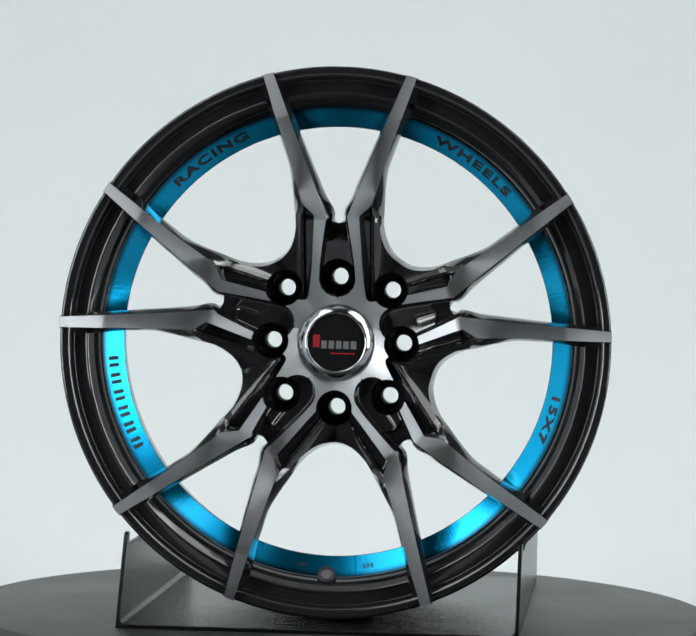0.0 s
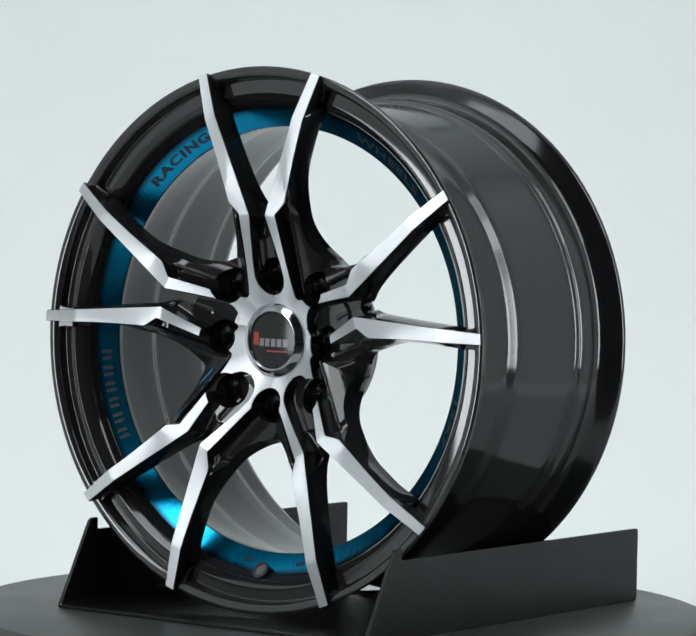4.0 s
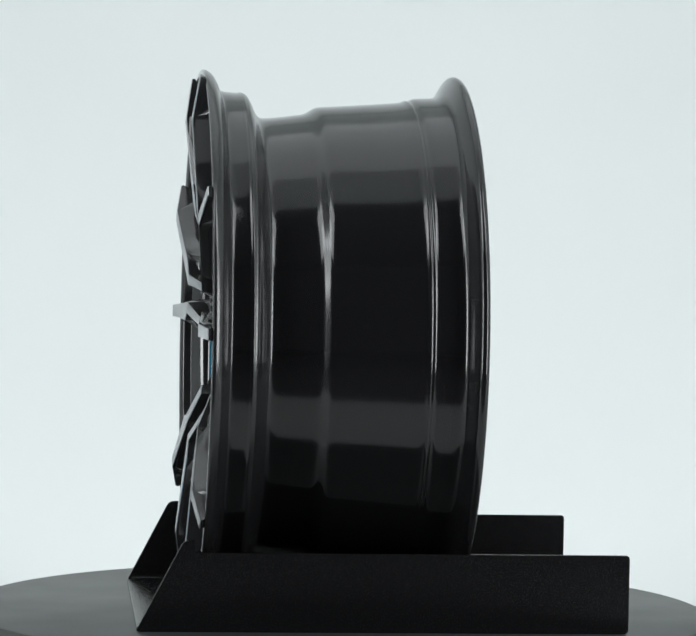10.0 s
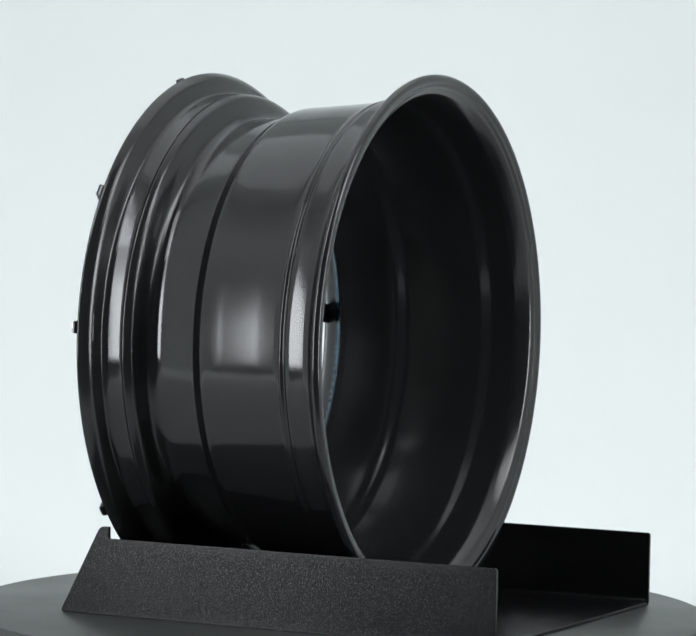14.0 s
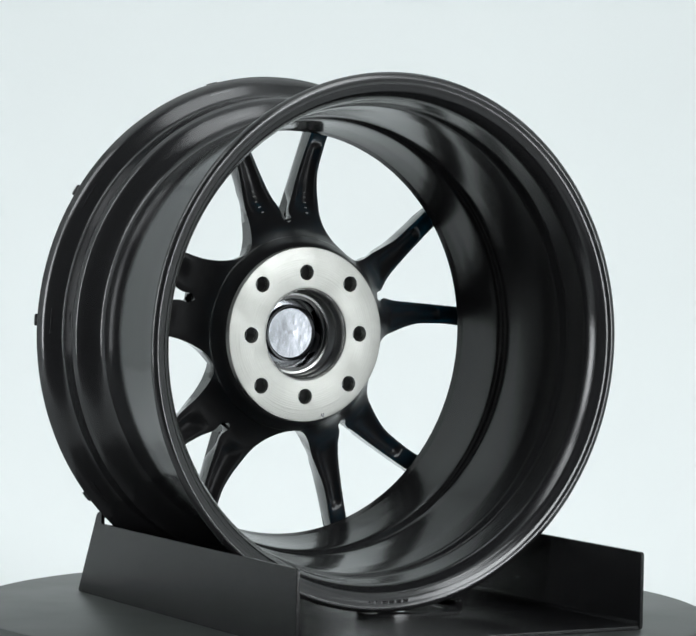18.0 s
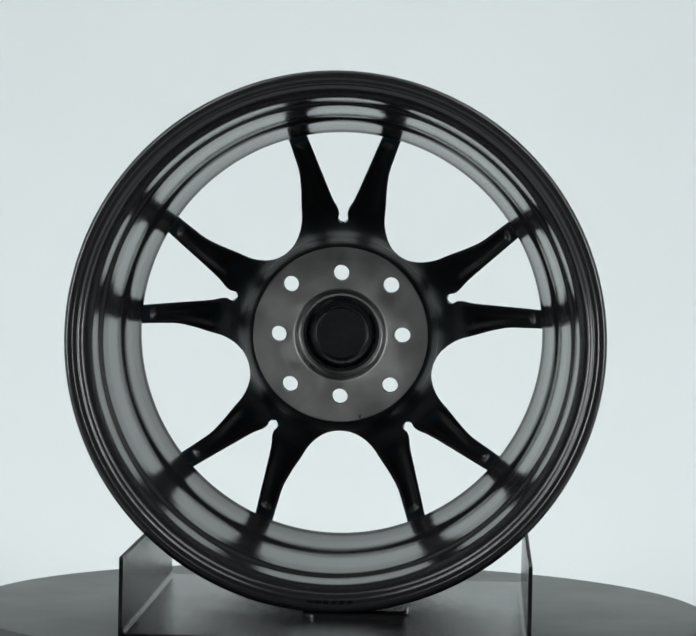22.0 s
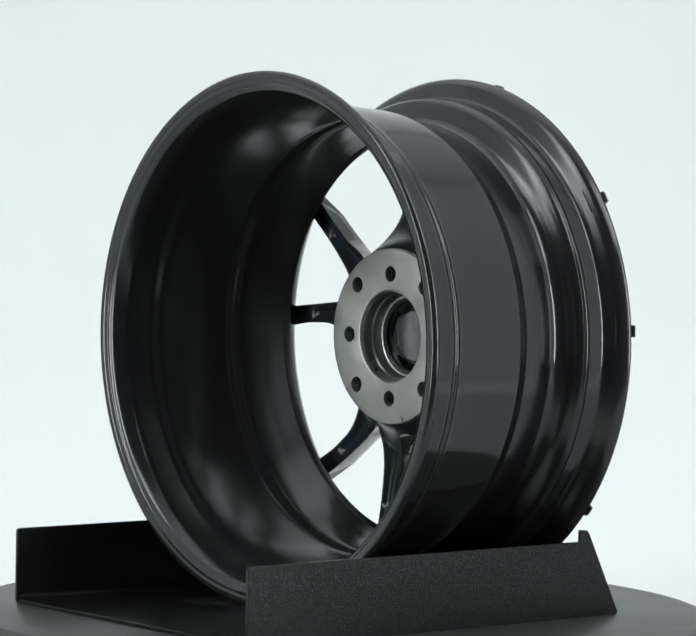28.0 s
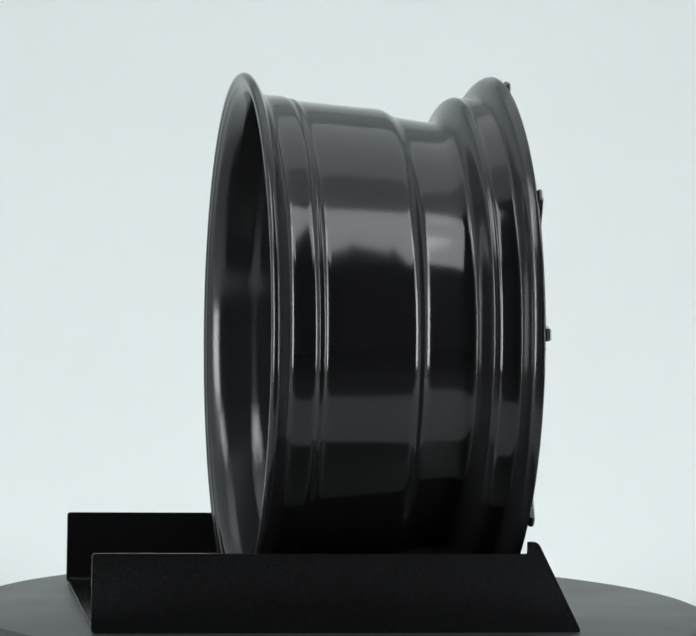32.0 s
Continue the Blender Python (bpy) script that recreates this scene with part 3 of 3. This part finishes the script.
def bores(recess, hole, center):
    bm = bmesh.new()
    for c in LUGS:
        if recess:
            stepped(bm, c, ((-0.02, 0.0137), (0.0405, 0.0137), (0.0440, 0.0124), (0.0460, 0.0096), (0.0480, 0.0082)), 36)
        if hole:
            cylinder(bm, c, 0.0064, 0.040, 0.09, 24)
    if center:
        cylinder(bm, (0, 0), 0.0366, 0.046, 0.09, 64)
    return bm


def dome(r):
    """Depth of the cap's slightly domed disc."""
    return 0.0238 + 0.0019 * (r / 0.0212) ** 2


def wheel():
    w = thing("alloy_wheel", "gloss black alloy wheel with machined spoke faces and blue inner ring", "car wheel")
    rim = part("rim", lathe(smooth_profile(BARREL_OUTSIDE + BARREL_INSIDE + FRONT_LIP, 0.0026, 4), 192), BARREL, w, "satin black rim barrel with rolled flanges", 40)
    back_coat(rim.data, True)
    rim.data.materials.append(BLACK)
    for p in rim.data.polygons:
        if p.center.y < 0.036 and (p.normal.y < -0.2 or p.center.x * p.normal.x + p.center.z * p.normal.z < 0):
            p.material_index = 2
    # blue ring, a skin on the cone behind the spokes
    part("blue_ring", lathe([(0.0363, 0.1641), (0.0263, 0.1787), (0.0267, 0.1792), (0.0366, 0.1646)], 192), BLUE, w, "metallic blue lacquered ring")

    # hub, black, with the lug recesses cut into it
    back = body_back
    rs = list(np.linspace(0.0285, SPLIT, 62))
    hub = new("hub", carve(carve(finish("hub", ring(rs, body_front, back), BLACK, 50), bores(True, False, False)), bores(False, True, True)))
    hub.parent = w
    back_coat(hub.data)
    dull_bores(hub.data)
    tagged(hub, "gloss black hub with eight lug recesses")
    # rows closer together where the window's edge runs round the hub
    tight = np.linspace(SPLIT, 0.185, 2000)
    run = np.cumsum([0.0] + [math.hypot(q - p, 0.5 * p * (abs(BODY_OUT(q + DRAFT) - BODY_OUT(p + DRAFT)) + abs(BODY_IN(q) - BODY_IN(p)))) for p, q in zip(tight, tight[1:])])
    rs = [float(r) for r in np.interp(np.linspace(0, run[-1], 104), run, tight)]
    rr = sorted(set([0.0345, 0.0348, 0.0356, 0.037, 0.0385, 0.0397, 0.0400, 0.0403, 0.0408, 0.0414, 0.0433, 0.0460, 0.0488, 0.0525, 0.0593, 0.0754, 0.0958, 0.0978, 0.1012, 0.1052, 0.1089, 0.174] + list(np.linspace(0.0285, 0.2085, 46))))
    rr2 = [r for r in rr if r > 0.0343]
    for i in range(5):
        for sign in (1, -1):
            sp = new("spoke", finish("spoke", spoke_sheet(rs, body_front, back, sign, 72 * i), BLACK, 50))
            sp.parent = w
            back_coat(sp.data)
            # metal-coloured pill added as the glint in the cast dimple, back's outer end
            a = radians(72 * i) - sign * (BODY_IN(0.1555) + BODY_OUT(0.1555)) / 2 + math.pi / 2
            bm = lathe([(0.0, 0.0002), (0.0, 0.0006), (-0.0004, 0.0011), (-0.0012, 0.0013), (-0.0012, 0.0002)], 14)
            bm.transform(Matrix.Translation((0.1555 * math.cos(a), 0.0134, 0.1555 * math.sin(a))) @ Matrix.Rotation(math.pi / 2 - a, 4, "Y") @ Matrix.Diagonal((0.8, 1, 2.2, 1)))
            part("dimple_glint", bm, CHROME_DARK, sp)
            bm = sheet(rr2, ARM_IN, ARM_OUT, lambda r, p: face(r) + 0.0006, lambda r, p: interp(r, RIDGE_R, RIDGE_Y), 3, sign, 72 * i, None, 0.0008)
            ob = new("ridge", carve(finish("ridge", bm, SATIN, 30), bores(True, False, False)))
            ob.parent = sp
            bm = sheet(rr, ARM_IN, ARM_OUT, lambda r, p: face(r), lambda r, p: face(r) + 0.0008, 10, sign, 72 * i)
            ob = new("machined_face", carve(finish("machined_face", bm, MACHINED, 30), bores(True, False, False)))
            ob.parent = sp
            tagged(ob, "bright machined aluminium spoke face")
            # foot that fills the lip's channel on both sides of the spoke
            bm = sheet([0.1872, 0.1882, 0.1892, 0.1905, 0.193, 0.196, 0.1985, 0.1997, 0.2008],
                       lambda r: radians(12.9 - 0.5 * (abs(r - 0.194) / 0.0068) ** 3), lambda r: radians(17.1 + 0.5 * (abs(r - 0.194) / 0.0068) ** 3),
                       lambda r, p: interp(r, [0.1872, 0.1892, 0.2008], [0.0128, 0.0090, 0.0052]),
                       lambda r, p: interp(r, [0.1872, 0.2008], [0.0150, 0.0134]), 8, sign, 72 * i, None, 0.0008)
            part("foot", bm, SATIN, sp, "", 35)

            if i == 0:
                # rows of raised casting marks on the back of the top pair
                for k, (w2, h2) in enumerate(((0.0030, 0.0022), (0.0030, 0.0022), (0.0022, 0.0018), (0.0022, 0.0018), (0.0022, 0.0018))):
                    r = 0.1160 - 0.0042 * k
                    a = math.pi / 2 - sign * (BODY_IN(r) * 0.45 + BODY_OUT(r) * 0.55)
                    y = body_back(r, (BODY_IN(r) + BODY_OUT(r)) / 2)
                    bm = box(bmesh.new(), -w2 / 2, w2 / 2, y - 0.0012, y + 0.00012, -h2 / 2, h2 / 2)
                    bm.transform(Matrix.Translation((r * math.cos(a), 0, r * math.sin(a))) @ Matrix.Rotation(math.pi / 2 - a, 4, "Y"))
                    part("cast_mark", bm, SPOKE_BACK, sp)

    # hub pad seen from behind
    pad = finish("hub_pad", lathe(smooth_profile([(0.0674, 0.0375), (0.0674, 0.0700), (0.0668, 0.0706), (0.060, 0.0706), (0.060, 0.0366), (0.0662, 0.0366)], 0.0004, 2), 128), PAD)
    pad = carve(pad, bores(False, True, False))
    ob = new("hub_pad", pad)
    ob.parent = w
    tagged(ob, "bare turned aluminium mounting pad")
    for x, tilt in ((-0.0158, 20), (-0.0172, -8)):
        bm = box(bmesh.new(), -0.0005, 0.0005, 0.0672, 0.0678, -0.0016, 0.0016)
        bm.transform(Matrix.Translation((x, 0, -0.0655)) @ Matrix.Rotation(radians(tilt), 4, "Y"))
        part("stamp_mark", bm, CHROME_DARK, ob)
    part("center_bore", lathe([(0.0660, 0.0364), (0.0642, 0.0352), (0.0570, 0.0350), (0.0556, 0.0338), (0.0500, 0.0337), (0.0478, 0.0326), (0.0475, 0.0310), (0.0385, 0.0310), (0.036, 0.0287), (0.0305, 0.0287), (0.0305, 0.0295), (0.045, 0.0330), (0.048, 0.0366), (0.066, 0.0366)], 96), BORE, w, "bright stepped centre bore")

    # centre cap
    cap = part("center_cap", lathe(smooth_profile([(0.0300, 0.0286), (0.0275, 0.0284), (0.0245, 0.0240), (0.0238, 0.0226), (0.0245, 0.0216), (0.0262, 0.0212), (0.0262, 0.001),
                                                   (0.0300, 0.001)], 0.0005, 2), 96), CHROME, w, "chrome centre cap ring")
    part("cap_disc", lathe([(dome(r), r) for r in np.linspace(0.0002, 0.0212, 14)] + [(0.0268, 0.0212), (0.0268, 0.0002)], 72), CAPFACE, cap, "black cap disc")
    bm = lathe([(0.0302, 0.001), (0.0302, 0.0268), (0.0372, 0.0262), (0.0378, 0.0230), (0.0432, 0.0225), (0.0438, 0.0216), (0.0416, 0.0200), (0.0412, 0.0001)], 72)
    part("cap_cup", bm, CRINKLE, cap, "crinkled chromed plastic cup")
    # emblem: plain shapes
    for x0, x1, z0, z1, mat, label in ([(-0.0176, -0.0124, -0.0040, 0.0056, RED, "dull red block"), (-0.0040, 0.0145, -0.0088, -0.0078, RED, "thin red bar")]
                                       + [(-0.0112 + k * 0.0056, -0.0112 + k * 0.0056 + 0.0042, -0.0048, 0.0012, WHITE, "pale bar") for k in range(5)]):
        bm = bmesh.new()
        xs, zs = np.linspace(x0, x1, 5), (z0, (z0 + z1) / 2, z1)
        g = [[[bm.verts.new((x, dome(math.hypot(x, z)) + d, z)) for z in zs] for x in xs] for d in (-0.00025, 0.0005)]
        for a in range(4):
            for b in range(2):
                for q in g:
                    bm.faces.new((q[a][b], q[a + 1][b], q[a + 1][b + 1], q[a][b + 1]))
        loop = [[q[a][0] for a in range(5)] + [q[4][1]] + [q[a][2] for a in range(4, -1, -1)] + [q[0][1]] for q in g]
        for k in range(len(loop[0])):
            m = (k + 1) % len(loop[0])
            bm.faces.new((loop[0][k], loop[0][m], loop[1][m], loop[1][k]))
        part("emblem", bm, mat, cap, label)

    # print on the blue ring
    lettering("RACING", 137.1, 114.8, 0.43, w, INK, w)
    lettering("WHEELS", 65.6, 42.0, 0.43, w, INK, w)
    lettering("15X7", -12.5, -24.8, 0.43, w, INK, w)
    word_bars(6, 209.5, 185.2, 0.45, w)

    word_bars(3, -96.2, -98.6, 0.22, w)
    word_bars(3, -79.3, -81.9, 0.22, w)
    # cast marks on the rear flange
    for k in range(6):
        a = radians(-94 + k * 1.75)
        bm = box(bmesh.new(), -0.0021, 0.0021, 0.2034, 0.2040, -0.0022, 0.0022)
        bm.transform(Matrix.Translation((0.2000 * math.cos(a), 0, 0.2000 * math.sin(a))) @ Matrix.Rotation(math.pi / 2 - a, 4, "Y"))
        part("cast_mark", bm, BARREL, w)

    # valve hole
    bm = lathe([(0.0, 0.0046), (-0.0001, 0.0062), (0.0003, 0.0070), (0.004, 0.0070), (0.004, 0.0046)], 36)
    bm.transform(Matrix.Translation((-0.0026, 0.0205, -0.1757)) @ Matrix.Rotation(radians(-38), 4, "X"))
    valve = part("valve_hole", bm, INK, w, "round valve stem hole")
    # added metal disc stands in for the light seen through the open hole
    bm = cylinder(bmesh.new(), (0, 0), 0.0047, 0.0008, 0.003, 24)
    bm.transform(Matrix.Translation((-0.0026, 0.0205, -0.1757)) @ Matrix.Rotation(radians(-38), 4, "X"))
    part("valve_light", bm, CHROME_DARK, valve)
    return w


def pad():
    """Thin rubber pad under the rear flange, one end curled up."""
    p = thing("rubber_pad", "thin black rubber pad under the rear flange on the stand", "pad")
    prof = [(x, 0.0) for x in np.linspace(-0.040, 0.034, 10)] + [(0.034 + 0.0085 * math.sin(a), 0.0085 - 0.0085 * math.cos(a)) for a in np.linspace(0.25, 1.25, 6)]
    bm = bmesh.new()
    loops = []
    n = len(prof)
    for i, (x, z) in enumerate(prof):
        e = min(i, n - 1 - i)
        half = 0.017 * (1 if e > 2 else (0.55, 0.85, 0.96)[e])
        loops.append([bm.verts.new((-x, y, z + dz)) for y, dz in ((-half, 0), (half, 0), (half, 0.0022), (-half, 0.0022))])
    for a, b in zip(loops, loops[1:]):
        for k in range(4):
            bm.faces.new((a[k], a[(k + 1) % 4], b[(k + 1) % 4], b[k]))
    bm.faces.new(loops[0])
    bm.faces.new(loops[-1][::-1])
    part("sheet", bm, BLACK, p)
    return p


studio()
PAD_REST = pose(-0.016, 0.079, 0.0033, 0, 0, 0)
MAT_PAD = pad()
TABLE, STAND, WHEEL = turntable(), stand(), wheel()
STAND_REST = pose(0.0005, 0.0217, 0.0, 0, 0, -0.85)
WHEEL_REST = pose(0.0032, -0.1197, 0.2137, -0.253, 0, 0) @ pose(0, 0, 0, 0, 0.339, 0)


def motions():
    for ob, rest in ((TABLE, Matrix.Identity(4)), (STAND, STAND_REST), (WHEEL, WHEEL_REST), (MAT_PAD, PAD_REST)):
        walk(ob, [(float(t), pose(0, 0, 0, 0, 0, a) @ rest) for t, a in enumerate(TURN)])


motions()
